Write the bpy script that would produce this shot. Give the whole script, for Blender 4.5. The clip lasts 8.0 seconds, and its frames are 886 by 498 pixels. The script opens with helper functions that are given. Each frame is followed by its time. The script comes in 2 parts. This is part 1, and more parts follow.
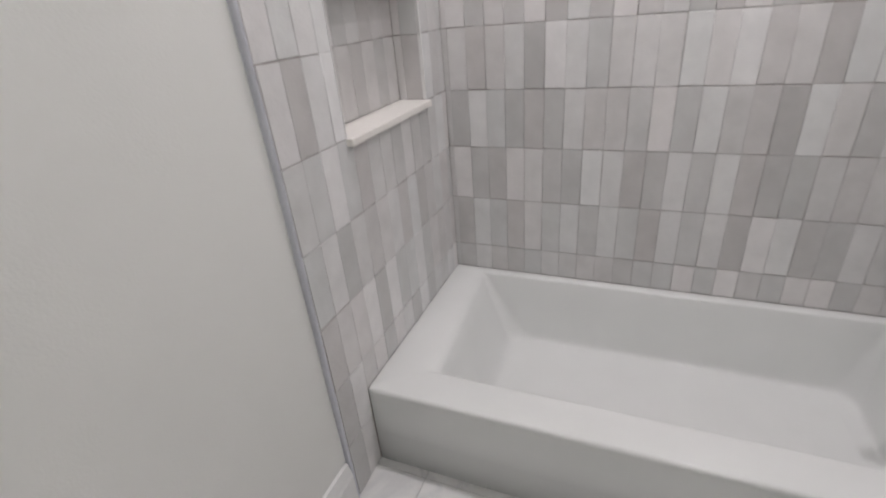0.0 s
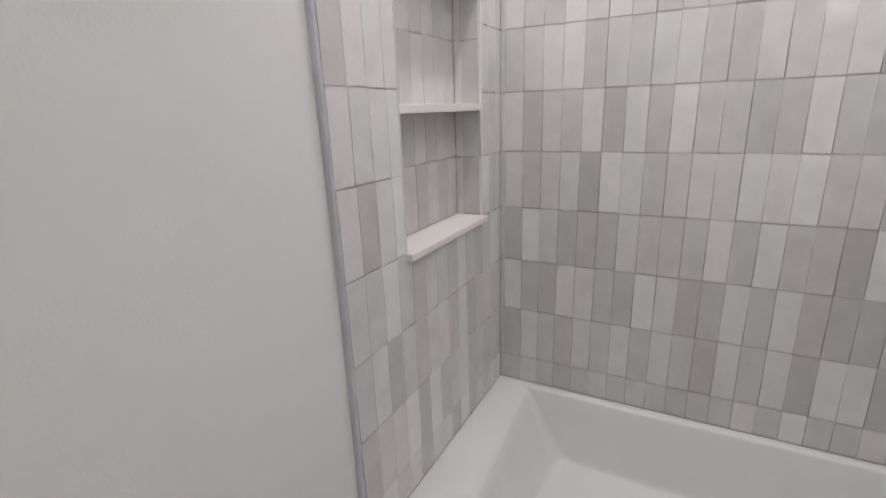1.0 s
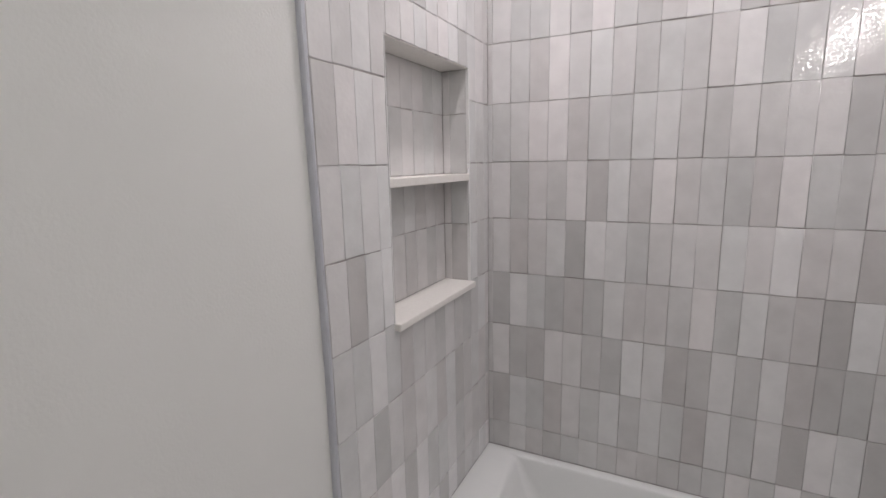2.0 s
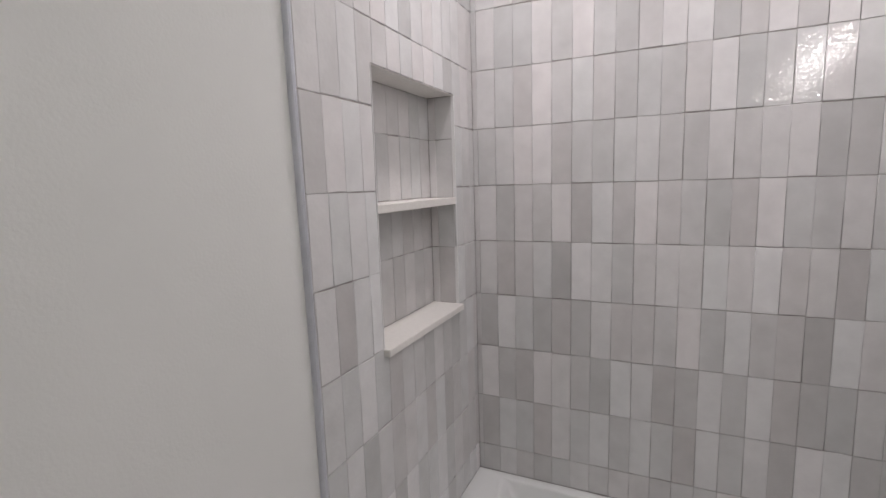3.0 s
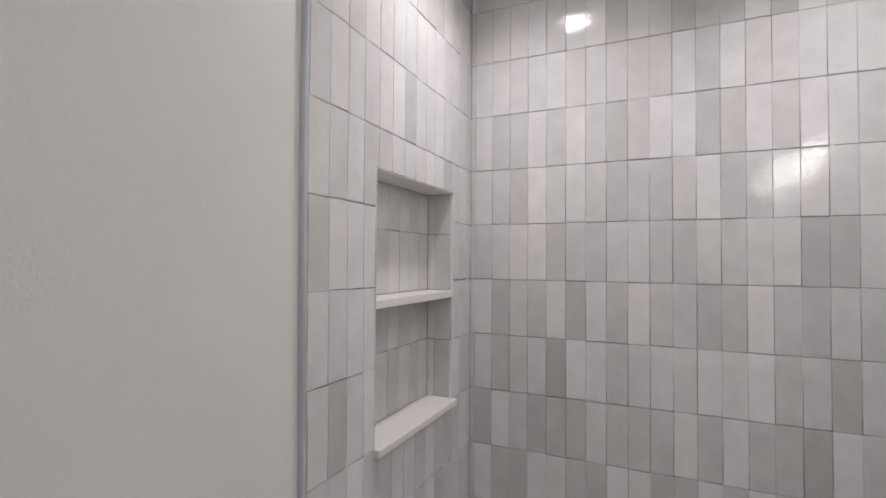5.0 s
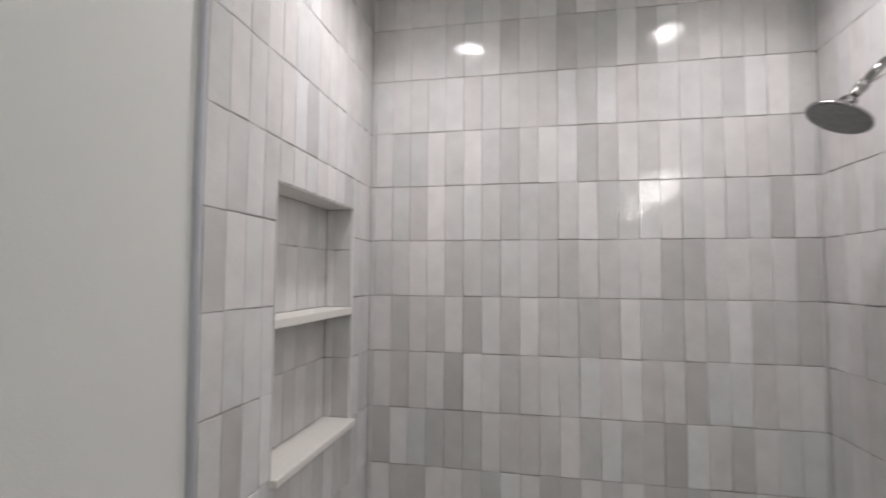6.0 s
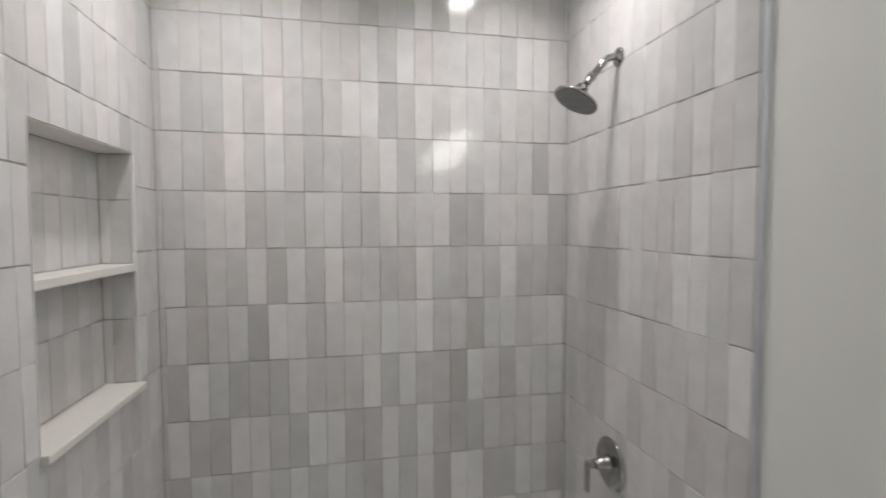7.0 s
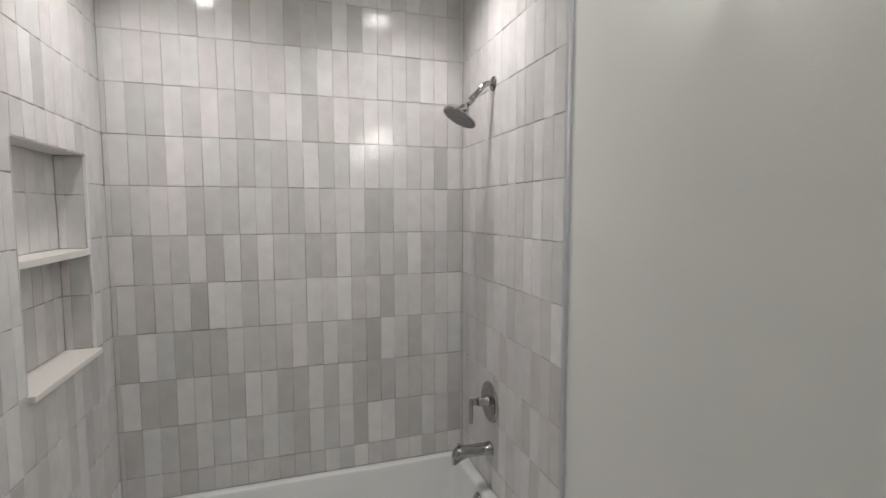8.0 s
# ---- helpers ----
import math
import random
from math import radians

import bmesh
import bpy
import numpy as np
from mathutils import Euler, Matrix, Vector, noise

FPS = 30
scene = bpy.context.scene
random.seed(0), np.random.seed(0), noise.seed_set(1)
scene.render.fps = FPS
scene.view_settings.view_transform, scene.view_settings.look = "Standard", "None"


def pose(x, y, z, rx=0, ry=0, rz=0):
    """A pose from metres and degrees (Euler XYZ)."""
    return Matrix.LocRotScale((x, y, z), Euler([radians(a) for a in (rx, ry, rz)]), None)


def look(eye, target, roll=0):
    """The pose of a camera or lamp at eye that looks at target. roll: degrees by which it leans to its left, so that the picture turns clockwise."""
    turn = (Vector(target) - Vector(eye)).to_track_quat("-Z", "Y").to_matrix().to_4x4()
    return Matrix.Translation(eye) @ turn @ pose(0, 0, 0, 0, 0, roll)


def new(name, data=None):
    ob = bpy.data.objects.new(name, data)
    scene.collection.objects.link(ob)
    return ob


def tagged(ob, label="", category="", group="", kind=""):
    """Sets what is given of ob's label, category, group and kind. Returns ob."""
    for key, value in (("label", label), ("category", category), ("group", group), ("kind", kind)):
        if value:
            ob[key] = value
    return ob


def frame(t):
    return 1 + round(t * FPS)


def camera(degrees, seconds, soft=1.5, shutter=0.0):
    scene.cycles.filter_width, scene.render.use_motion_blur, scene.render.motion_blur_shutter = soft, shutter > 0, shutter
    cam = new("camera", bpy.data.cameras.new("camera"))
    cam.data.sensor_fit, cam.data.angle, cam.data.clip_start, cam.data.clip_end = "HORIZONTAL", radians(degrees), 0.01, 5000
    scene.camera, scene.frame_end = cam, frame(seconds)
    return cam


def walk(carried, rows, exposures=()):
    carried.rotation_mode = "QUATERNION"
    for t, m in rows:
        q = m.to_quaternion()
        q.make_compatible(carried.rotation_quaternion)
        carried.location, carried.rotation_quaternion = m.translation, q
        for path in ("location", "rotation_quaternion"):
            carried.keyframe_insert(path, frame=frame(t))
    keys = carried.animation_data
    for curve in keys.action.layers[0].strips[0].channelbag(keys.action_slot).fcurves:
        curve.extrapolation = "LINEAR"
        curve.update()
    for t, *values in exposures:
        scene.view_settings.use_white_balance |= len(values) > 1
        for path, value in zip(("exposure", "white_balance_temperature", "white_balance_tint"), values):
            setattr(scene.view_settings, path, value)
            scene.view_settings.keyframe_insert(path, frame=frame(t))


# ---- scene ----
cam = camera(86.0, 8.0, soft=1.5, shutter=0.4)
PATH = [
    (0, (0.672, -1.642, 1.287), (-0.056, -0.019, 0.373), -5.1),
    (0.5, (0.625, -1.644, 1.326), (-0.231, 0.003, 0.581), -3.7),
    (1, (0.637, -1.648, 1.363), (-0.274, 0.043, 0.803), -2.0),
    (1.5, (0.641, -1.647, 1.395), (-0.268, 0.081, 0.962), -1.1),
    (3, (0.64, -1.655, 1.428), (-0.2, 0.14, 1.155), -1.8),
    (3.5, (0.638, -1.659, 1.431), (-0.2, 0.139, 1.18), -1.1),
    (4, (0.639, -1.661, 1.437), (-0.199, 0.143, 1.228), -0.5),
    (4.5, (0.644, -1.677, 1.469), (-0.196, 0.136, 1.395), 0.1),
    (4.7, (0.647, -1.678, 1.475), (-0.195, 0.136, 1.464), 0.2),
    (5.8, (0.614, -1.687, 1.488), (0.075, 0.236, 1.612), 0.6),
    (6, (0.607, -1.698, 1.487), (0.228, 0.262, 1.602), 0.4),
    (6.5, (0.623, -1.723, 1.488), (0.654, 0.277, 1.525), -0.0),
    (7, (0.633, -1.783, 1.488), (1.031, 0.175, 1.397), -0.2),
    (7.5, (0.669, -1.989, 1.496), (1.269, -0.088, 1.332), 0.2),
    (8, (0.687, -2.204, 1.513), (1.302, -0.308, 1.355), -0.1),
]
walk(cam, [(t, look(eye, target, roll)) for t, eye, target, roll in PATH],
     exposures=[(0, 0.37, 6450, 10), (0.5, 0.32, 6420, 11), (1.0, 0.24, 6420, 11), (1.5, 0.20, 6460, 12), (3.0, 0.03, 6500, 12),
                (3.5, 0.06, 6500, 12), (4.5, -0.02, 6500, 11), (6.0, -0.05, 6480, 8), (7.0, -0.02, 6560, 6), (8, 0.0, 6640, 6)])

# ---- light ----
world = bpy.data.worlds.new("world")
scene.world = world
world.use_nodes = True
world.node_tree.nodes["Background"].inputs[0].default_value = (0.8, 0.85, 0.9, 1)
world.node_tree.nodes["Background"].inputs[1].default_value = 0.02

CEIL = 2.55            # ceiling height
CANS = [(0.31, -0.48), (1.18, -0.48)]   # recessed lights over the tub
CAN_POWER = 2.65
VANITY_GLOW = 43.0
for cx, cy in CANS:
    la = bpy.data.lights.new("can_lamp", "AREA")
    la.shape, la.size, la.energy = "DISK", 0.075, CAN_POWER
    la.color = (1.0, 0.934, 0.955)
    la.spread = radians(130)
    lo = new("can_lamp", la)
    lo.matrix_world = pose(cx, cy, CEIL + 0.020)


# ---- materials ----
def nodes_of(name):
    m = bpy.data.materials.new(name)
    m.use_nodes = True
    nt = m.node_tree
    return m, nt, nt.nodes["Principled BSDF"]


def add(nt, kind, **vals):
    n = nt.nodes.new(kind)
    for k, v in vals.items():
        n.inputs[k].default_value = v
    return n


def coords(nt, spread=True):
    """Object coordinates, shifted by a random amount for each object."""
    tc = nt.nodes.new("ShaderNodeTexCoord")
    if not spread:
        return tc.outputs["Object"]
    oi = nt.nodes.new("ShaderNodeObjectInfo")
    mul = nt.nodes.new("ShaderNodeMath")
    mul.operation = "MULTIPLY"
    mul.inputs[1].default_value = 53.0
    nt.links.new(oi.outputs["Random"], mul.inputs[0])
    ad = nt.nodes.new("ShaderNodeVectorMath")
    nt.links.new(tc.outputs["Object"], ad.inputs[0])
    nt.links.new(mul.outputs[0], ad.inputs[1])
    return ad.outputs[0]


def ramp2(nt, fac, a, b, lo=0.3, hi=0.7):
    r = nt.nodes.new("ShaderNodeValToRGB")
    r.color_ramp.elements[0].position, r.color_ramp.elements[1].position = lo, hi
    r.color_ramp.elements[0].color, r.color_ramp.elements[1].color = (*a, 1), (*b, 1)
    nt.links.new(fac, r.inputs[0])
    return r.outputs[0]


def surface(name, a, b, scale, rough=(0.3, 0.45), bumps=(), metal=0.0, spread=True, detail=4, spec=0.5):
    """A two-tone surface: colours a to b over a noise of that scale; bumps: (scale, depth) pairs."""
    m, nt, p = nodes_of(name)
    co = coords(nt, spread)
    n1 = add(nt, "ShaderNodeTexNoise", Scale=scale, Detail=detail)
    nt.links.new(co, n1.inputs["Vector"])
    nt.links.new(ramp2(nt, n1.outputs[0], a, b), p.inputs["Base Color"])
    n2 = add(nt, "ShaderNodeTexNoise", Scale=scale * 3.1, Detail=3)
    nt.links.new(co, n2.inputs["Vector"])
    mr = add(nt, "ShaderNodeMapRange")
    mr.inputs[3].default_value, mr.inputs[4].default_value = rough
    nt.links.new(n2.outputs[0], mr.inputs[0])
    nt.links.new(mr.outputs[0], p.inputs["Roughness"])
    p.inputs["Metallic"].default_value = metal
    p.inputs["Specular IOR Level"].default_value = spec
    last = None
    for sc, depth in bumps:
        nb = add(nt, "ShaderNodeTexNoise", Scale=sc, Detail=2)
        nt.links.new(co, nb.inputs["Vector"])
        bp = add(nt, "ShaderNodeBump", Strength=1.0, Distance=depth)
        nt.links.new(nb.outputs[0], bp.inputs["Height"])
        if last:
            nt.links.new(last, bp.inputs["Normal"])
        last = bp.outputs[0]
    if last:
        nt.links.new(last, p.inputs["Normal"])
    return m


def glaze(name, col):
    """A glazed handmade-look tile: cloudy colour, a little different on each tile, with a rippled gloss."""
    m, nt, p = nodes_of(name)
    co = coords(nt)
    n1 = add(nt, "ShaderNodeTexNoise", Scale=13, Detail=5, Roughness=0.55)
    nt.links.new(co, n1.inputs["Vector"])
    c = ramp2(nt, n1.outputs[0], [v * 0.925 for v in col], [v * 1.045 for v in col], 0.28, 0.66)
    oi = nt.nodes.new("ShaderNodeObjectInfo")
    mr = add(nt, "ShaderNodeMapRange")
    mr.inputs[3].default_value, mr.inputs[4].default_value = 0.985, 1.06
    nt.links.new(oi.outputs["Random"], mr.inputs[0])
    hsv = nt.nodes.new("ShaderNodeHueSaturation")
    nt.links.new(c, hsv.inputs["Color"])
    nt.links.new(mr.outputs[0], hsv.inputs["Value"])
    # each tile leans a little to a warm or a cool grey
    fr = nt.nodes.new("ShaderNodeMath")
    fr.operation = "MULTIPLY"
    fr.inputs[1].default_value = 7.31
    nt.links.new(oi.outputs["Random"], fr.inputs[0])
    fc = nt.nodes.new("ShaderNodeMath")
    fc.operation = "FRACT"
    nt.links.new(fr.outputs[0], fc.inputs[0])
    tint = ramp2(nt, fc.outputs[0], (0.990, 0.968, 0.970), (0.964, 0.978, 0.982), 0.0, 1.0)
    mix = nt.nodes.new("ShaderNodeMix")
    mix.data_type, mix.blend_type = "RGBA", "MULTIPLY"
    mix.inputs[0].default_value = 1.0
    nt.links.new(hsv.outputs[0], mix.inputs[6])
    nt.links.new(tint, mix.inputs[7])
    nt.links.new(mix.outputs[2], p.inputs["Base Color"])
    n2 = add(nt, "ShaderNodeTexNoise", Scale=60, Detail=3)
    nt.links.new(co, n2.inputs["Vector"])
    r2 = add(nt, "ShaderNodeMapRange")
    r2.inputs[3].default_value, r2.inputs[4].default_value = 0.008, 0.022
    nt.links.new(n2.outputs[0], r2.inputs[0])
    nt.links.new(r2.outputs[0], p.inputs["Roughness"])
    nb = add(nt, "ShaderNodeTexNoise", Scale=62, Detail=0)
    nt.links.new(co, nb.inputs["Vector"])
    b1 = add(nt, "ShaderNodeBump", Strength=1.0, Distance=0.0002)
    nt.links.new(nb.outputs[0], b1.inputs["Height"])
    nm = nt.nodes.new("ShaderNodeTexVoronoi")
    nm.feature = "SMOOTH_F1"
    nm.inputs["Scale"].default_value, nm.inputs["Smoothness"].default_value = 95, 0.6
    nt.links.new(co, nm.inputs["Vector"])
    b3 = add(nt, "ShaderNodeBump", Strength=1.0, Distance=0.00034)
    nt.links.new(nm.outputs[0], b3.inputs["Height"])
    nt.links.new(b1.outputs[0], b3.inputs["Normal"])
    nf = add(nt, "ShaderNodeTexNoise", Scale=260, Detail=2)
    nt.links.new(co, nf.inputs["Vector"])
    b2 = add(nt, "ShaderNodeBump", Strength=0.6, Distance=0.000008)
    nt.links.new(nf.outputs[0], b2.inputs["Height"])
    nt.links.new(b3.outputs[0], b2.inputs["Normal"])
    nt.links.new(b2.outputs[0], p.inputs["Normal"])
    return m


def glow(name, col, strength):
    m, nt, p = nodes_of(name)
    p.inputs["Base Color"].default_value = (0.9, 0.9, 0.9, 1)
    p.inputs["Emission Color"].default_value = (*col, 1)
    p.inputs["Emission Strength"].default_value = strength
    return m


SHADES = [(0.79, 0.78, 0.775), (0.728, 0.72, 0.713), (0.668, 0.663, 0.655), (0.612, 0.606, 0.598), (0.553, 0.546, 0.537), (0.495, 0.487, 0.478)]
GLAZES = [glaze("glaze", c) for c in SHADES]
GROUT = surface("grout", (0.31, 0.285, 0.275), (0.43, 0.40, 0.385), 40, (0.8, 0.95), [(400, 0.0004)], spread=False)
PAINT = surface("wall_paint", (0.77, 0.775, 0.75), (0.81, 0.81, 0.785), 1.5, (0.45, 0.6), [(180, 0.0003), (9, 0.0006)], spread=False)
CEILING_PAINT = surface("ceiling_paint", (0.76, 0.76, 0.75), (0.80, 0.80, 0.79), 2, (0.7, 0.85), [(220, 0.0004)], spread=False)
TRIM_PAINT = surface("trim_paint", (0.76, 0.76, 0.75), (0.80, 0.80, 0.795), 6, (0.25, 0.4), [(60, 0.0002)])
QUARTZ = surface("quartz", (0.80, 0.775, 0.735), (0.85, 0.825, 0.785), 90, (0.25, 0.4), [(50, 0.0001)])
ACRYLIC = surface("tub_enamel", (0.78, 0.793, 0.78), (0.81, 0.822, 0.81), 5, (0.035, 0.08), [(7, 0.0006)])
CHROME = surface("chrome", (0.34, 0.335, 0.335), (0.41, 0.405, 0.405), 30, (0.07, 0.15), [(25, 0.0001)], metal=1.0)
FACE = surface("nozzle_rubber", (0.20, 0.20, 0.20), (0.27, 0.27, 0.27), 60, (0.4, 0.55), [(300, 0.0004)])
ALU = surface("trim_aluminium", (0.60, 0.61, 0.66), (0.67, 0.68, 0.73), 12, (0.42, 0.50), [(6, 0.0002)], metal=0.45)
MARBLE_GROUT = surface("floor_grout", (0.40, 0.40, 0.39), (0.5, 0.5, 0.49), 60, (0.8, 0.95), [(300, 0.0004)], spread=False)


def marble():
    m, nt, p = nodes_of("marble_tile")
    co = coords(nt)
    n = add(nt, "ShaderNodeTexNoise", Scale=3.0, Detail=8, Distortion=1.3)
    nt.links.new(co, n.inputs["Vector"])
    r = nt.nodes.new("ShaderNodeValToRGB")
    e = r.color_ramp.elements
    e[0].position, e[1].position = 0.46, 0.54
    e[0].color, e[1].color = (0.80, 0.795, 0.785, 1), (0.80, 0.795, 0.785, 1)
    v = e.new(0.5)
    v.color = (0.70, 0.70, 0.70, 1)
    nt.links.new(n.outputs[0], r.inputs[0])
    nt.links.new(r.outputs[0], p.inputs["Base Color"])
    p.inputs["Roughness"].default_value = 0.16
    nb = add(nt, "ShaderNodeTexNoise", Scale=12, Detail=2)
    nt.links.new(co, nb.inputs["Vector"])
    b = add(nt, "ShaderNodeBump", Strength=1.0, Distance=0.0002)
    nt.links.new(nb.outputs[0], b.inputs["Height"])
    nt.links.new(b.outputs[0], p.inputs["Normal"])
    return m


MARBLE = marble()


# ---- builders ----
def finish(bm, name, material, smooth=False):
    bmesh.ops.recalc_face_normals(bm, faces=bm.faces)
    for f in bm.faces:
        f.smooth = smooth
    me = bpy.data.meshes.new(name)
    bm.to_mesh(me)
    bm.free()
    for mt in (material if isinstance(material, (list, tuple)) else [material]):
        me.materials.append(mt)
    return me


def part(name, bm, material, parent=None, label="", smooth=False):
    ob = new(name, finish(bm, name, material, smooth))
    if parent:
        ob.parent = parent
    if label:
        tagged(ob, label)
    return ob


def box(bm, x0, x1, y0, y1, z0, z1, bevel=0.0, seg=2):
    vs = bmesh.ops.create_cube(bm, size=1.0)["verts"]
    for v in vs:
        v.co = Vector((x0 if v.co.x < 0 else x1, y0 if v.co.y < 0 else y1, z0 if v.co.z < 0 else z1))
    if bevel:
        es = {e for v in vs for e in v.link_edges}
        bmesh.ops.bevel(bm, geom=list(es), offset=bevel, segments=seg, affect="EDGES", profile=0.5)
    return bm


def loft(bm, loops, cap0=True, cap1=True):
    """Join closed loops of equal length with faces."""
    rings = [[bm.verts.new(p) for p in lp] for lp in loops]
    n = len(rings[0])
    for a, b in zip(rings, rings[1:]):
        for i in range(n):
            bm.faces.new((a[i], a[(i + 1) % n], b[(i + 1) % n], b[i]))
    if cap0:
        bm.faces.new(rings[0])
    if cap1:
        bm.faces.new(rings[-1])
    return bm


def frame_of(d):
    d = Vector(d).normalized()
    up = Vector((0, 1, 0)) if abs(d.y) < 0.9 else Vector((1, 0, 0))
    s = d.cross(up).normalized()
    return d, s, s.cross(d)


def lathe(bm, origin, axis, profile, seg=32):
    """Rings of (distance along the axis, radius)."""
    d, s, u = frame_of(axis)
    o = Vector(origin)
    loops = []
    for h, r in profile:
        loops.append([o + d * h + (s * math.cos(a) + u * math.sin(a)) * r for a in (2 * math.pi * i / seg for i in range(seg))])
    return loft(bm, loops)


def tube(bm, pts, radii, seg=16):
    pts = [Vector(p) for p in pts]
    loops = []
    for i, p in enumerate(pts):
        d = pts[min(i + 1, len(pts) - 1)] - pts[max(i - 1, 0)]
        _, s, u = frame_of(d)
        r = radii[i] if isinstance(radii, (list, tuple)) else radii
        loops.append([p + (s * math.cos(a) + u * math.sin(a)) * r for a in (2 * math.pi * k / seg for k in range(seg))])
    return loft(bm, loops)


def rounded(x0, x1, y0, y1, r, z, n=8):
    """A rounded rectangle at height z, 4 * (n + 1) points."""
    out = []
    for cx, cy, a0 in ((x1 - r, y1 - r, 0), (x0 + r, y1 - r, 90), (x0 + r, y0 + r, 180), (x1 - r, y0 + r, 270)):
        for i in range(n + 1):
            a = radians(a0 + 90 * i / n)
            out.append(Vector((cx + r * math.cos(a), cy + r * math.sin(a), z)))
    return out


# ---- plan ----
P, H = 0.067, 0.202            # tile pitch across and up
L = 1.504                      # alcove length
ROW0 = 0.405                   # lowest full joint above the tub
DECK = 0.298                   # tub deck
TUB_Y = -0.772                 # tub front
EDGE = -0.910                  # where the tiling ends
SOUTH = -3.4
NY0, NY1, NZ0, NZ1, ND = -0.661, -0.171, 1.010, 1.714, 0.096   # niche
WALL_T = 0.12
BACK = 0.012                   # tile thickness

# ---- setting ----
bm = bmesh.new()
box(bm, -WALL_T, L + WALL_T, BACK, BACK + WALL_T, -0.1, CEIL + 0.1)
wall_north = tagged(part("wall_north", bm, PAINT), "tiled long wall behind the bathtub", "wall", kind="structure")

bm = bmesh.new()
x0, x1 = -WALL_T - BACK, -BACK
box(bm, x0, x1, SOUTH, NY0 - 0.012, -0.1, CEIL + 0.1)
box(bm, x0, x1, NY1 + 0.012, BACK, -0.1, CEIL + 0.1)
box(bm, x0, x1, NY0 - 0.012, NY1 + 0.012, -0.1, NZ0 - 0.03)
box(bm, x0, x1, NY0 - 0.012, NY1 + 0.012, NZ1 + 0.012, CEIL + 0.1)
box(bm, x0, -ND - 0.010, NY0 - 0.012, NY1 + 0.012, NZ0 - 0.03, NZ1 + 0.012)
wall_west = tagged(part("wall_west", bm, PAINT), "painted wall with tiled end and recessed niche over the tub", "wall", kind="structure")

bm = bmesh.new()
box(bm, L + BACK, L + BACK + WALL_T, SOUTH, BACK, -0.1, CEIL + 0.1)
wall_east = tagged(part("wall_east", bm, PAINT), "painted wall with tiled shower end", "wall", kind="structure")

bm = bmesh.new()
box(bm, -WALL_T, L + WALL_T, SOUTH - WALL_T, SOUTH, -0.1, CEIL + 0.1)
wall_south = tagged(part("wall_south", bm, PAINT), "plain painted wall closing the bathroom", "wall", kind="structure")

bm = bmesh.new()
box(bm, -WALL_T, L + WALL_T, SOUTH - WALL_T, WALL_T, -0.12, -0.003)
floor = tagged(part("floor", bm, MARBLE_GROUT), "white marble-look tiled bathroom floor", "floor", kind="structure")


def ceiling_with_holes(holes, r):
    """A ceiling sheet with round openings for the recessed lights, and a slab over it."""
    bm = bmesh.new()
    q = 0.15
    xs = sorted([-WALL_T, L + WALL_T] + [h[0] + d for h in holes for d in (-q, q)])
    cy = holes[0][1]
    ys = [SOUTH - WALL_T, cy - q, cy + q, WALL_T]
    n = 32
    for i in range(len(xs) - 1):
        for j in range(3):
            a, b, c, d = xs[i], xs[i + 1], ys[j], ys[j + 1]
            hole = [h for h in holes if j == 1 and a < h[0] < b and (b - a) < 2 * q + 0.001]
            if not hole:
                bm.faces.new([bm.verts.new((x, y, CEIL)) for x, y in ((a, c), (b, c), (b, d), (a, d))])
                continue
            hx, hy = hole[0]
            outer, inner, upper = [], [], []
            for k in range(n):
                t = 2 * math.pi * k / n
                ct, st = math.cos(t), math.sin(t)
                m = q / max(abs(ct), abs(st))
                outer.append(bm.verts.new((hx + ct * m, hy + st * m, CEIL)))
                inner.append(bm.verts.new((hx + ct * r, hy + st * r, CEIL)))
                upper.append(bm.verts.new((hx + ct * r, hy + st * r, CEIL + 0.02)))
            for k in range(n):
                k2 = (k + 1) % n
                bm.faces.new((outer[k], outer[k2], inner[k2], inner[k]))
                bm.faces.new((inner[k], inner[k2], upper[k2], upper[k]))
    box(bm, -WALL_T, L + WALL_T, SOUTH - WALL_T, WALL_T, CEIL + 0.10, CEIL + 0.16)
    return bm


ceiling = tagged(part("ceiling", ceiling_with_holes(CANS, 0.078), CEILING_PAINT), "smooth white painted ceiling", "ceiling", kind="structure")

# baseboards on the painted walls
def baseboard(xa, xb, ya, yb, inward, name="baseboard"):
    bm = bmesh.new()
    prof = [(0, 0), (0.018, 0), (0.018, 0.108), (0.015, 0.115), (0.015, 0.124), (0.011, 0.138), (0.008, 0.152), (0, 0.155)]
    a, b = Vector((xa, ya, 0)), Vector((xb, yb, 0))
    iv = Vector(inward)
    loft(bm, [[e + iv * u + Vector((0, 0, w)) for u, w in prof] for e in (a, b)])
    return tagged(part(name, bm, TRIM_PAINT), "white painted moulded baseboard along the wall", "baseboard", kind="structure")


baseboard(-BACK, -BACK, EDGE - 0.014, SOUTH + 0.019, (1, 0, 0))
baseboard(L + BACK, L + BACK, EDGE - 0.014, SOUTH + 0.019, (-1, 0, 0))
baseboard(-BACK + 0.0, L + BACK, SOUTH, SOUTH, (0, 1, 0))

# ---- recessed ceiling lights ----
CAN_LENS = glow("can_lens", (1.0, 0.937, 0.95), 48.0)


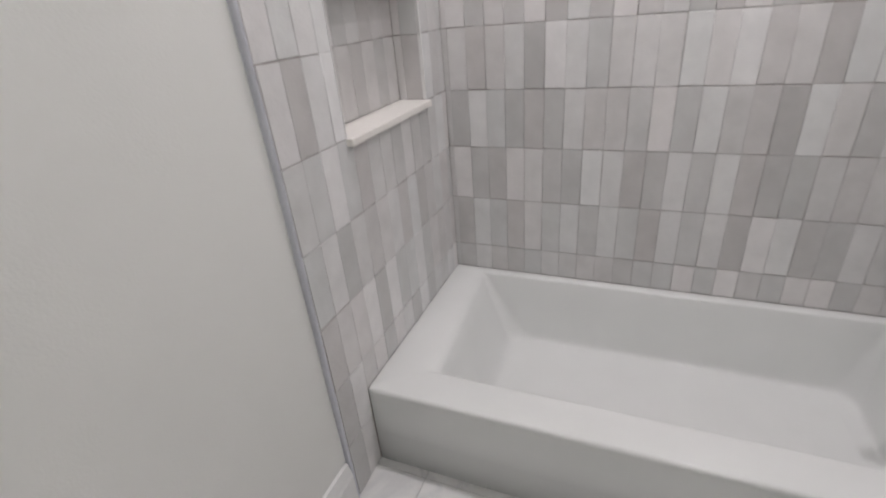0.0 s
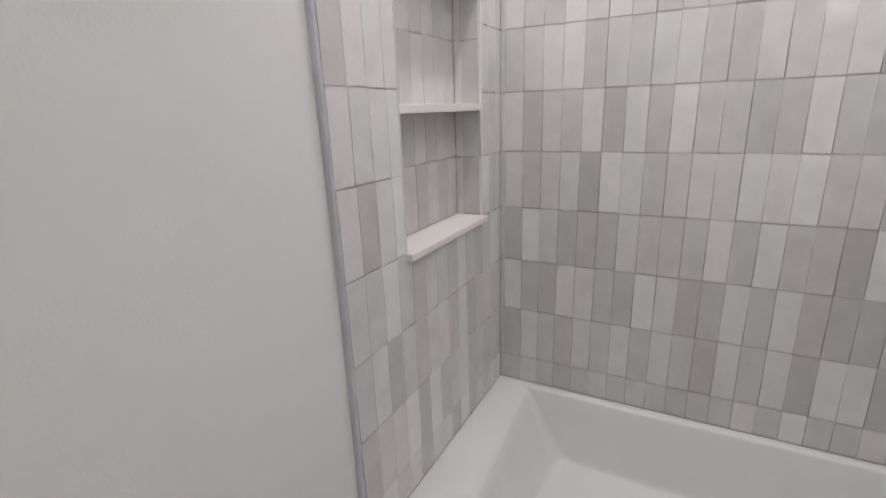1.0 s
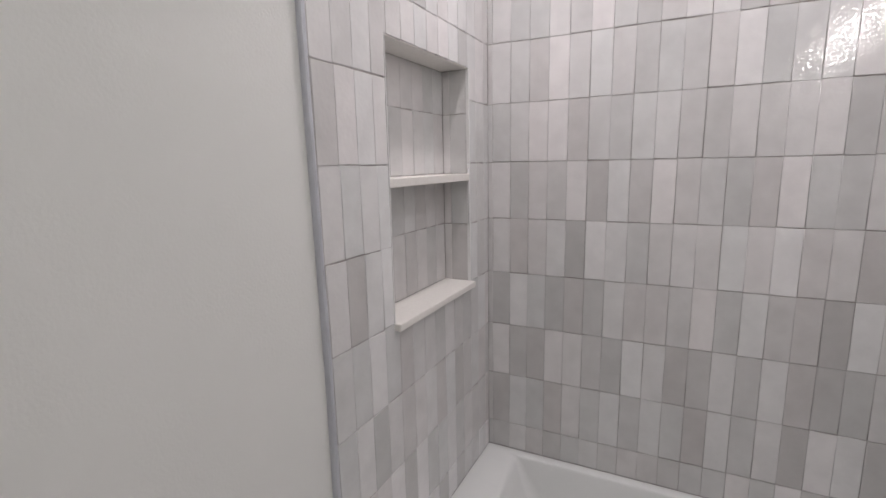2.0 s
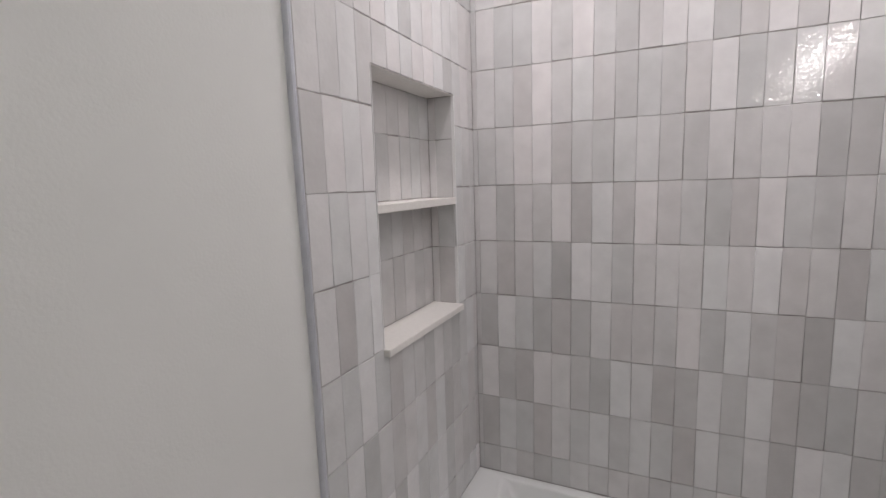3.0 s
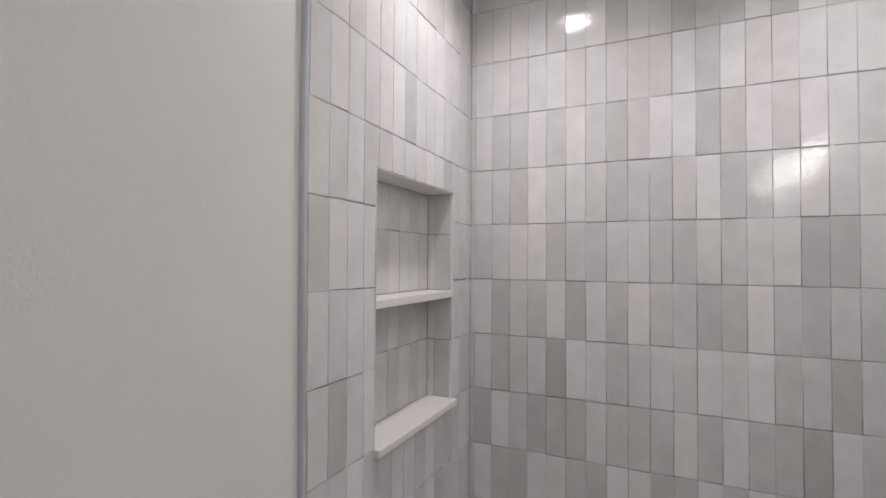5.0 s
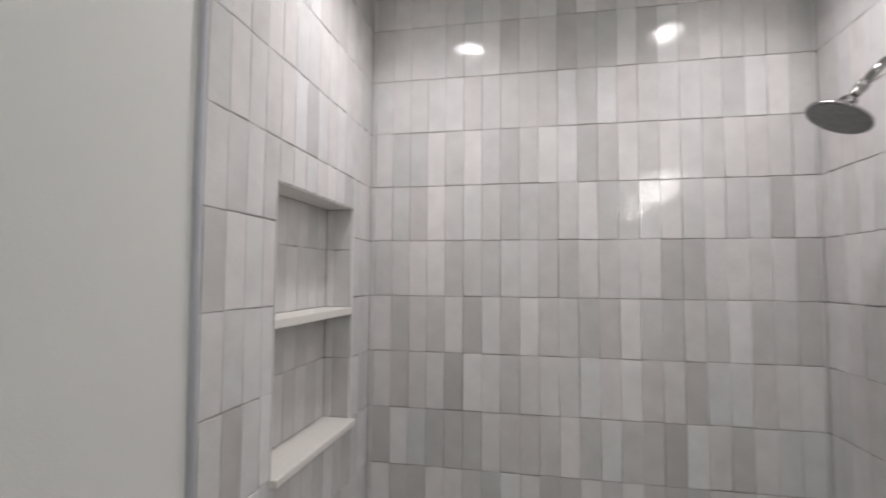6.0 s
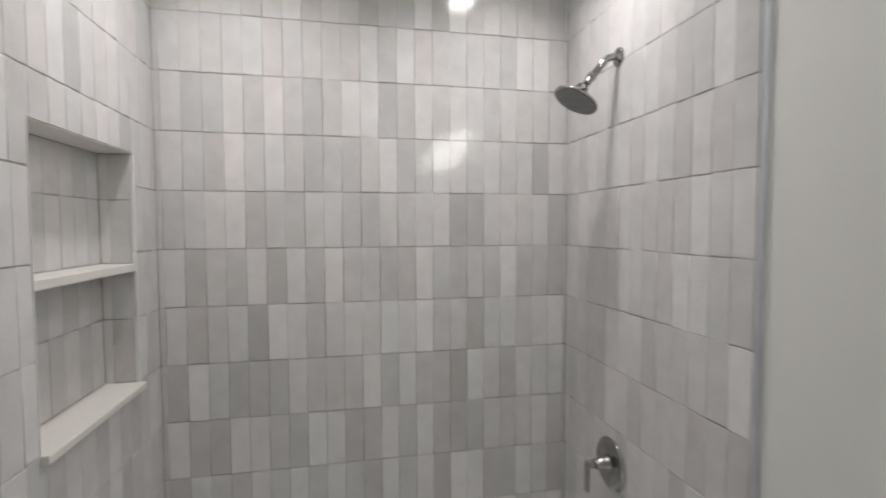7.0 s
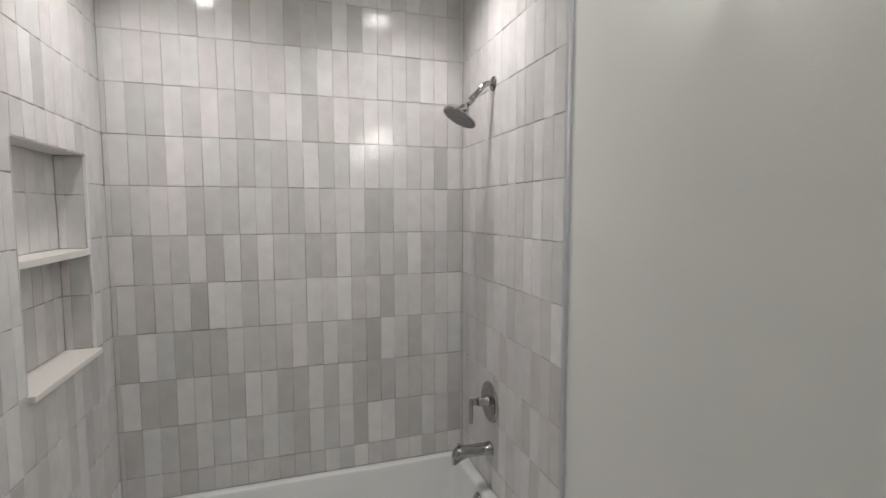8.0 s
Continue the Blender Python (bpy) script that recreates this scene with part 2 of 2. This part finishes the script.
def can_light(x, y):
    e = tagged(new("recessed_light"), "round white recessed ceiling light, switched on", "ceiling light", group="recessed lights")
    e.location = (x, y, CEIL)
    bm = bmesh.new()
    lathe_open = [(0.0, 0.092), (-0.004, 0.090), (-0.005, 0.076), (0.0, 0.072), (0.035, 0.066), (0.075, 0.066), (0.075, 0.074), (0.003, 0.0775), (0.0, 0.0785)]
    d = [[Vector((r * math.cos(t), r * math.sin(t), h)) for t in (2 * math.pi * k / 40 for k in range(40))] for h, r in lathe_open]
    loft(bm, d + [d[0]], False, False)
    bmesh.ops.remove_doubles(bm, verts=bm.verts, dist=1e-5)
    part("trim_ring", bm, TRIM_PAINT, e, smooth=True)
    bm = bmesh.new()
    lathe(bm, (0, 0, 0.028), (0, 0, 1), [(0, 0.058), (0.0, 0.064), (0.004, 0.0655), (0.03, 0.0655)], 40)
    part("lens", bm, CAN_LENS, e, "frosted glowing lens")
    return e


for c in CANS:
    can_light(*c)

# ---- bathtub ----
def bathtub():
    bm = bmesh.new()
    ox0, ox1, oy1 = -0.0025, L + 0.0025, 0.0025
    fy = TUB_Y
    rim = dict(x0=0.142, x1=L - 0.052, y0=-0.648, y1=-0.038)
    low = dict(x0=0.262, x1=L - 0.098, y0=-0.628, y1=-0.074)
    loops = [rounded(ox0, ox1, fy + 0.003, oy1, 0.004, 0.0), rounded(ox0, ox1, fy + 0.003, oy1, 0.004, 0.20),
             rounded(ox0, ox1, fy + 0.0015, oy1, 0.005, 0.262), rounded(ox0, ox1, fy, oy1, 0.006, DECK - 0.014),
             rounded(ox0, ox1, fy + 0.0012, oy1, 0.006, DECK - 0.007), rounded(ox0 + 0.001, ox1 - 0.001, fy + 0.005, oy1 - 0.001, 0.006, DECK - 0.0018),
             rounded(ox0 + 0.004, ox1 - 0.004, fy + 0.012, oy1 - 0.004, 0.008, DECK)]

    def slant(loop, amount):
        # the head end of the rim runs slightly askew
        for v in loop:
            if v.x < 0.5:
                v.x += amount * (-0.022 + 0.046 * (rim["y1"] - v.y) / (rim["y1"] - rim["y0"]))
        return loop

    def inner(t, z, r):
        return slant(rounded(*[rim[k] + (low[k] - rim[k]) * t for k in ("x0", "x1", "y0", "y1")], r, z), max(0.0, 1.0 - t))

    # the head end rolls over softly, the long sides have a crisp rim
    for dx, dy, z, r in ((-0.050, -0.007, 0.0, 0.016), (-0.030, -0.004, 0.0012, 0.016), (-0.012, -0.0015, 0.004, 0.016), (0.002, 0.0, 0.010, 0.017), (0.012, 0.002, 0.020, 0.020)):
        loops.append(slant(rounded(rim["x0"] + dx, rim["x1"] - min(dx, 0.002) * 0.3, rim["y0"] + dy, rim["y1"] - dy, r, DECK - z), 1.0))
    for t, z in ((0.22, 0.235), (0.45, 0.17), (0.66, 0.11), (0.82, 0.068), (0.91, 0.050), (1.0, 0.040), (1.12, 0.034), (1.35, 0.031)):
        loops.append(inner(t, z, 0.02 + 0.05 * min(t, 1.0)))
    loft(bm, loops, True, True)
    tub = tagged(part("bathtub", bm, ACRYLIC, smooth=True), "glossy white alcove bathtub with flat apron, empty", "bathtub")
    # overflow plate on the drain end
    bm = bmesh.new()
    lathe(bm, (L - 0.058, -0.355, 0.244), (-1, 0, 0.2), [(-0.004, 0.036), (0.004, 0.036), (0.009, 0.032), (0.012, 0.020), (0.013, 0.0008)], 32)
    part("overflow_plate", bm, CHROME, tub, "chrome overflow plate", smooth=True)
    return tub


bathtub()

# ---- shower fittings on the east wall ----
def shower_head():
    e = tagged(new("wall_shower"), "chrome shower head on a bent arm from the tiled wall", "shower head")
    y = -0.366
    bm = bmesh.new()
    lathe(bm, (L, y, 2.036), (-1, 0, 0), [(0.0, 0.030), (0.003, 0.030), (0.008, 0.026), (0.013, 0.015), (0.016, 0.0105)])
    part("flange", bm, CHROME, e, smooth=True)
    bm = bmesh.new()
    pts = [(L - 0.004, y, 2.036)]
    for i in range(7):
        a = radians(48 * i / 6)
        pts.append((L - 0.015 - 0.045 * math.sin(a), y, 2.036 - 0.045 * (1 - math.cos(a))))
    lx, _, lz = pts[-1]
    pts.append((lx - 0.054, y, lz - 0.060))
    tube(bm, pts, 0.0112)
    part("arm", bm, CHROME, e, smooth=True)
    tip = Vector((lx - 0.054, y, lz - 0.060))
    bm = bmesh.new()
    lathe(bm, tip + Vector((0.012, 0, 0.013)), (-0.62, 0, -0.78), [(0, 0.0115), (0.001, 0.0145), (0.016, 0.0145), (0.018, 0.010), (0.023, 0.0115), (0.030, 0.013), (0.036, 0.0115), (0.041, 0.008)], 24)
    part("swivel", bm, CHROME, e, smooth=True)
    ax = Vector((-0.497, 0, -0.868))
    c = Vector((1.352, y, 1.887))
    bm = bmesh.new()
    lathe(bm, c - ax * 0.060, ax, [(0, 0.014), (0.004, 0.0185), (0.016, 0.0225), (0.028, 0.031), (0.040, 0.046), (0.049, 0.063), (0.053, 0.0725), (0.057, 0.074), (0.060, 0.073), (0.0605, 0.068)], 40)
    part("bell", bm, CHROME, e, smooth=True)
    bm = bmesh.new()
    lathe(bm, c, ax, [(0.0, 0.0675), (0.0025, 0.0675), (0.003, 0.062), (0.003, 0.001)], 40)
    plate = part("spray_face", bm, FACE, e, "grey nozzle face")
    bm = bmesh.new()
    d, s, u = frame_of(ax)
    for rr, n in ((0.014, 6), (0.030, 12), (0.045, 18), (0.058, 24)):
        for k in range(n):
            a = 2 * math.pi * k / n
            lathe(bm, c + ax * 0.003 + (s * math.cos(a) + u * math.sin(a)) * rr, ax, [(0, 0.0017), (0.0022, 0.0012)], 6)
    part("nozzles", bm, FACE, plate)
    return e


def shower_valve():
    y, z = -0.350, 0.684
    e = tagged(new("shower_valve"), "chrome shower valve with round plate and lever handle", "shower valve")
    bm = bmesh.new()
    lathe(bm, (L, y, z), (-1, 0, 0), [(0, 0.088), (0.003, 0.088), (0.007, 0.085), (0.010, 0.078), (0.012, 0.060), (0.013, 0.001)], 48)
    part("escutcheon", bm, CHROME, e, smooth=True)
    bm = bmesh.new()
    lathe(bm, (L - 0.011, y, z + 0.006), (-1, 0, 0), [(0, 0.027), (0.007, 0.026), (0.010, 0.0195), (0.046, 0.0185), (0.049, 0.0172), (0.050, 0.001)], 32)
    part("hub", bm, CHROME, e, smooth=True)
    bm = bmesh.new()
    tube(bm, [(L - 0.056, y, z + 0.006), (L - 0.076, y, z + 0.008), (L - 0.086, y, z + 0.010)], [0.0165, 0.0150, 0.0125], 20)
    box(bm, L - 0.096, L - 0.082, y - 0.0095, y + 0.0095, z - 0.086, z + 0.022, 0.004)
    part("lever", bm, CHROME, e, smooth=True)
    return e


def tub_spout():
    y = -0.360
    e = tagged(new("tub_spout"), "chrome tub spout with pull-up diverter knob", "tub spout")
    bm = bmesh.new()
    loops = []
    # rounded sections from the wall to the mouth: x, centre z, half width, half height
    for x, zc, hw, hh in ((L, 0.478, 0.031, 0.029), (L - 0.006, 0.478, 0.031, 0.029), (L - 0.010, 0.479, 0.028, 0.026), (L - 0.060, 0.482, 0.026, 0.023),
                          (L - 0.110, 0.483, 0.0255, 0.0235), (L - 0.140, 0.479, 0.025, 0.029), (L - 0.158, 0.472, 0.024, 0.034), (L - 0.170, 0.463, 0.021, 0.032), (L - 0.176, 0.455, 0.016, 0.023), (L - 0.178, 0.452, 0.008, 0.010)):
        ring = []
        for k in range(24):
            a = 2 * math.pi * k / 24
            ca, sa = math.cos(a), math.sin(a)
            ring.append(Vector((x, y + hw * math.copysign(abs(ca) ** 0.75, ca), zc + hh * math.copysign(abs(sa) ** 0.75, sa))))
        loops.append(ring)
    loft(bm, loops)
    part("body", bm, CHROME, e, smooth=True)
    bm = bmesh.new()
    lathe(bm, (L - 0.150, y, 0.500), (0, 0, 1), [(0, 0.004), (0.012, 0.004), (0.013, 0.0075), (0.019, 0.008), (0.022, 0.006), (0.0225, 0.001)], 20)
    part("diverter_knob", bm, CHROME, e, smooth=True)
    return e


shower_head()
shower_valve()
tub_spout()

# ---- vanity light on the east wall ----
SHADE_GLOW = glow("lit_glass", (0.985, 0.968, 0.945), VANITY_GLOW)


def vanity_light(cy, cz):
    e = tagged(new("vanity_light"), "long chrome wall light bar with six lit tubular bulbs", "wall light")
    e.location = (L + BACK, cy, cz)
    bm = bmesh.new()
    box(bm, -0.025, 0.0, -0.80, 0.80, -0.045, 0.045, 0.006)
    part("back_plate", bm, CHROME, e)
    bulb = [(0, 0.008), (0.003, 0.014), (0.010, 0.0195), (0.072, 0.0195), (0.080, 0.014), (0.084, 0.007), (0.085, 0.001)]
    for k in range(6):
        y = (k - 2.5) * 0.28
        bm = bmesh.new()
        tube(bm, [(-0.02, y, -0.02), (-0.060, y, -0.02), (-0.075, y, -0.012), (-0.080, y, 0.006)], [0.010, 0.010, 0.012, 0.016], 16)
        part("socket", bm, CHROME, e, smooth=True)
        bm = bmesh.new()
        lathe(bm, (-0.080, y, 0.004), (0, 0, 1), bulb, 20)
        part("bulb", bm, SHADE_GLOW, e, "frosted glass bulb, lit", smooth=True)
    return e


vanity_light(-2.17, 2.045)

# ---- niche ----
bm = bmesh.new()
box(bm, -ND - 0.004, 0.019, NY0 - 0.003, NY1 + 0.003, NZ0 - 0.018, NZ0 + 0.003, 0.003)
part("niche_sill", bm, QUARTZ, wall_west, "white quartz sill", smooth=False)
bm = bmesh.new()
box(bm, -ND - 0.002, 0.000, NY0 + 0.001, NY1 - 0.001, 1.358, 1.381, 0.002)
part("niche_shelf", bm, QUARTZ, wall_west, "white quartz shelf")
bm = bmesh.new()
box(bm, -ND - 0.002, -0.0035, NY0 + 0.001, NY1 - 0.001, NZ1 - 0.001, NZ1 + 0.011, 0.001)
part("niche_lintel", bm, QUARTZ, wall_west, "white quartz soffit slab")
for ya in (NY0 - 0.002, NY1 - 0.0015):
    bm = bmesh.new()
    box(bm, -0.010, 0.0015, ya, ya + 0.0035, NZ0 + 0.003, NZ1 - 0.001, 0.001)
    part("niche_edge", bm, TRIM_PAINT, wall_west)

def lean(z):
    """How far the west tiling runs out of plumb at a height."""
    return -0.011 * min(max((z - 1.0) / 0.65, 0.0), 1.0)


# metal profiles where the tiling ends
for xw, sgn, wall, off in ((0.0, 1, wall_west, 1.0), (L, -1, wall_east, 0.0)):
    bm = bmesh.new()
    prof = [(-BACK, -0.012), (-0.004, -0.012), (0.0005, -0.0105), (0.0025, -0.007), (0.0025, -0.004), (0.0005, -0.001), (-0.004, 0.0), (-BACK, 0.0)]
    loft(bm, [[Vector((xw + sgn * u, EDGE + w + off * lean(z), z)) for u, w in prof] for z in (0.001, 1.0, 1.2, 1.4, 1.65, CEIL)])
    part("edge_profile", bm, ALU, wall, "grey metal tile edge profile", smooth=False)

# grout beds
def bed(parent, x0, x1, y0, y1, z0, z1):
    bm = bmesh.new()
    box(bm, x0, x1, y0, y1, z0, z1)
    return part("grout_bed", bm, GROUT, parent)


G = 0.0030
bed(wall_north, -BACK, L + BACK, G, BACK, 0.0, CEIL)
bed(wall_east, L + G, L + BACK, EDGE, 0.0, 0.0, CEIL)
bed(wall_west, -BACK, -G, EDGE - 0.010, NY0, 0.0, CEIL)
bed(wall_west, -BACK, -G, NY1, 0.0, 0.0, CEIL)
bed(wall_west, -BACK, -G, NY0, NY1, 0.0, NZ0 - 0.024)
bed(wall_west, -BACK, -G, NY0, NY1, NZ1 + 0.011, CEIL)
bed(wall_west, -ND - 0.010, -ND - G, NY0 - 0.012, NY1 + 0.012, NZ0 - 0.02, NZ1 + 0.01)
bed(wall_west, -ND - G, -BACK, NY0 - 0.012, NY0 - G, NZ0 - 0.02, NZ1 + 0.01)
bed(wall_west, -ND - G, -BACK, NY1 + G, NY1 + 0.012, NZ0 - 0.02, NZ1 + 0.01)

# ---- floor tiles ----
def slab_mesh(w, d, name):
    bm = bmesh.new()
    box(bm, -w / 2, w / 2, -d / 2, d / 2, -0.003, 0.004, 0.0008, 1)
    return finish(bm, name, MARBLE)


FW, FD = 0.6, 0.3
made = {}
for j in range(10):
    ya = TUB_Y - 0.022 - FD * j
    yb = max(ya - FD, SOUTH)
    for i in range(-1, 4):
        xa = max(0.165 + FW * (i - 1) + (0.3 if j % 2 else 0.0), -BACK)
        xb = min(0.165 + FW * i + (0.3 if j % 2 else 0.0), L + BACK)
        if xb - xa < 0.02 or ya - yb < 0.02:
            continue
        key = (round(xb - xa - 0.002, 3), round(ya - yb - 0.002, 3))
        if key not in made:
            made[key] = slab_mesh(*key, "floor_tile")
        ob = new("tile", made[key])
        ob.parent = floor
        ob.location = ((xa + xb) / 2, (ya + yb) / 2, -0.004)
for i in range(-1, 4):
    xa, xb = max(0.165 + FW * (i - 1), -BACK), min(0.165 + FW * i, L + BACK)
    if xb - xa > 0.02:
        key = (round(xb - xa - 0.002, 3), 0.060)
        if key not in made:
            made[key] = slab_mesh(*key, "floor_tile")
        ob = new("tile", made[key])
        ob.parent = floor
        ob.location = ((xa + xb) / 2, TUB_Y - 0.022 + 0.031, -0.004)

# ---- wall tiles ----
rng = random.Random(11)
TILE_MESHES = {}


def tile_mesh(w, h, shade, variant):
    """A glazed tile with soft, slightly uneven edges; face towards -y, origin at the middle of the face."""
    key = (round(w, 3), round(h, 3), shade, variant)
    if key in TILE_MESHES:
        return TILE_MESHES[key]
    r = random.Random(variant * 131 + int(w * 1000) * 7 + int(h * 1000))
    bm = bmesh.new()
    nu, nv = 2, 3
    gx, gz = 0.0005, 0.0010            # upright joints are tight, level ones open
    bx, bz = min(0.0010, w * 0.2), min(0.0013, h * 0.2)
    wx = [r.uniform(-0.0006, 0.0006) for _ in range(nv + 1)]
    wz = [r.uniform(-0.0008, 0.0008) for _ in range(nu + 1)]
    grid = []
    for j in range(nv + 1):
        row = []
        for i in range(nu + 1):
            u = -w / 2 + gx + bx + (w - 2 * gx - 2 * bx) * i / nu
            v = -h / 2 + gz + bz + (h - 2 * gz - 2 * bz) * j / nv
            if i in (0, nu):
                u += wx[j] * min(1, w / 0.06)
            if j in (0, nv):
                v += wz[i] * min(1, h / 0.1)
            row.append(bm.verts.new((u, r.uniform(-0.00025, 0.00025), v)))
        grid.append(row)
    for j in range(nv):
        for i in range(nu):
            bm.faces.new((grid[j][i], grid[j][i + 1], grid[j + 1][i + 1], grid[j + 1][i]))
    rim = [grid[0][i] for i in range(nu + 1)] + [grid[j][nu] for j in range(1, nv + 1)] + [grid[nv][i] for i in range(nu - 1, -1, -1)] + [grid[j][0] for j in range(nv - 1, 0, -1)]
    prev = rim
    for deep in (0.0008, 0.0062):
        ring = []
        for v in rim:
            x, z = v.co.x, v.co.z
            ex = 0 if abs(x) < w * 0.3 else math.copysign(bx, x)
            ez = 0 if abs(z) < h * 0.4 else math.copysign(bz, z)
            ring.append(bm.verts.new((x + ex, deep, z + ez)))
        for k in range(len(rim)):
            k2 = (k + 1) % len(rim)
            bm.faces.new((prev[k], ring[k], ring[k2], prev[k2]))
        prev = ring
    for k in range(len(rim)):
        bm.edges.get((rim[k], rim[(k + 1) % len(rim)])).smooth = False
    me = finish(bm, "tile", GLAZES[shade], smooth=True)
    TILE_MESHES[key] = me
    return me


def pick():
    return rng.choices((0, 1, 2, 3, 4, 5), (12, 32, 32, 18, 5, 1))[0]


def tile(parent, place, turn, w, h, shade=None):
    """One tile at a place on a wall; turn: degrees about the vertical."""
    if w < 0.006 or h < 0.006:
        return
    s = pick() if shade is None else shade
    ob = new("tile", tile_mesh(w, h, s, rng.randrange(4)))
    ob.parent = parent
    ob.matrix_basis = pose(*place, 0, 0, turn) @ pose(rng.uniform(-0.0006, 0.0006), rng.uniform(-0.0004, 0.0004), rng.uniform(-0.0011, 0.0011) if h > 0.15 else 0,
                                                     rng.uniform(-0.18, 0.18), rng.uniform(-0.25, 0.25), rng.uniform(-0.4, 0.4)) @ Matrix.Diagonal((rng.uniform(0.994, 1.010), 1.0, rng.uniform(0.996, 1.001), 1.0))


JOINTS = [ROW0 + H * r for r in range(-2, 11)]    # horizontal joints, all walls
ROWS = list(zip(JOINTS, JOINTS[1:] + [CEIL]))


def shade_at(table, r, c):
    row = table.get(r, "")
    return int(row[c]) if c < len(row) and row[c].isdigit() else None


# shades by row (0 above the lowest full joint) and column, 0 light to 5 dark
NORTH = {
    9: "221" "112213224331412" "122232",
    8: "211" "111212221201111" "230022",
    7: "213" "312023200320201" "212222",
    6: "212" "301123232032112" "122412",
    5: "232" "103232133221144" "212143",
    4: "214" "231413122430332" "303343",
    3: "324" "325013212110224" "223213",
    2: "341" "344423331313351" "241223",
    1: "214" "412341244131444" "332133",
    0: "342" "342313234131401" "441243",
    -1: "332" "343232343313033" "113213",
}
cols = [0.0, 0.018] + [0.018 + P * k for k in range(1, 23)] + [L]
for r, (za, zb) in enumerate(ROWS):
    r -= 2
    if zb < DECK:
        continue
    za = max(za, DECK + 0.0008)
    for c, (xa, xb) in enumerate(zip(cols, cols[1:])):
        tile(wall_north, ((xa + xb) / 2, 0, (za + zb) / 2), 0, xb - xa, zb - za, shade_at(NORTH, r, c))

WEST = {
    8: "11211121101122",
    7: "11111031101112",
    6: "12122111003112",
    5: "31110000000122",
    4: "12110000000222",
    3: "14100000000133",
    2: "22023223133212",
    1: "21423213143223",
    0: "32104032132223",
}
EAST = {
    9: "22112110011122",
    8: "22210100011122",
    7: "20332111212112",
    6: "22132121121211",
    5: "11022211022122",
    4: "22002220233222",
    3: "02222311133233",
    2: "33322231033233",
    1: "32132123222232",
    0: "22312213222232",
}
for wall, xw, turn, start, table in ((wall_west, 0.0, 90, EDGE + 0.0025, WEST), (wall_east, L, -90, EDGE + 0.0025, EAST)):
    for r, (za, zb) in enumerate(ROWS):
        r -= 2
        off = lean((za + zb) / 2) if wall is wall_west else 0.0
        cols = [start + off + P * k for k in range(14)] + [0.0]
        for c, (ya, yb) in enumerate(zip(cols, cols[1:])):
            z0, z1 = za, zb
            if ya > TUB_Y - 0.01:
                z0 = max(za, DECK + 0.0008)
            if z1 - z0 < 0.01:
                continue
            pieces = [(ya, yb, z0, z1)]
            if wall is wall_west and yb > NY0 and ya < NY1 - 0.005 and z1 > NZ0 + 0.01 and z0 < NZ1:
                pieces = []
                top = z1 > NZ1 + 0.001
                if ya < NY0:
                    pieces.append((ya, NY0 + (0.0012 if top else -0.002), z0, z1))
                if yb > NY1 + 0.01:
                    pieces.append((NY1 + 0.002, yb, z0, z1))
                if top:
                    pieces.append((max(ya, NY0 - 0.0012), yb, NZ1 + 0.001, z1))
            for a, b, e, f in pieces:
                tile(wall, (xw, (a + b) / 2, (e + f) / 2), turn, b - a, f - e, shade_at(table, r, c))

# niche lining: shades of the back tiles and of the reveal tiles, row by row
LINING = ((NZ0 + 0.003, 1.210, "23323232", (1, 3)), (1.210, 1.358, "24132323", (1, 2)),
          (1.381, 1.574, "12132222", (0, 3)), (1.574, NZ1 - 0.001, "23222232", (1, 2)))
for za, zb, back, reveal in LINING:
    cols = [NY0] + [NY0 + 0.021 + P * k for k in range(8)]
    cols[-1] = NY1
    for c, (ya, yb) in enumerate(zip(cols, cols[1:])):
        tile(wall_west, (-ND, (ya + yb) / 2, (za + zb) / 2), 90, yb - ya, zb - za, int(back[c]))
    for yy, turn in ((NY0, 180), (NY1, 0)):
        for xa, xb, sh in ((-ND, -0.070, reveal[0]), (-0.070, -0.003, reveal[1])):
            tile(wall_west, ((xa + xb) / 2, yy, (za + zb) / 2), turn, xb - xa, zb - za, sh)
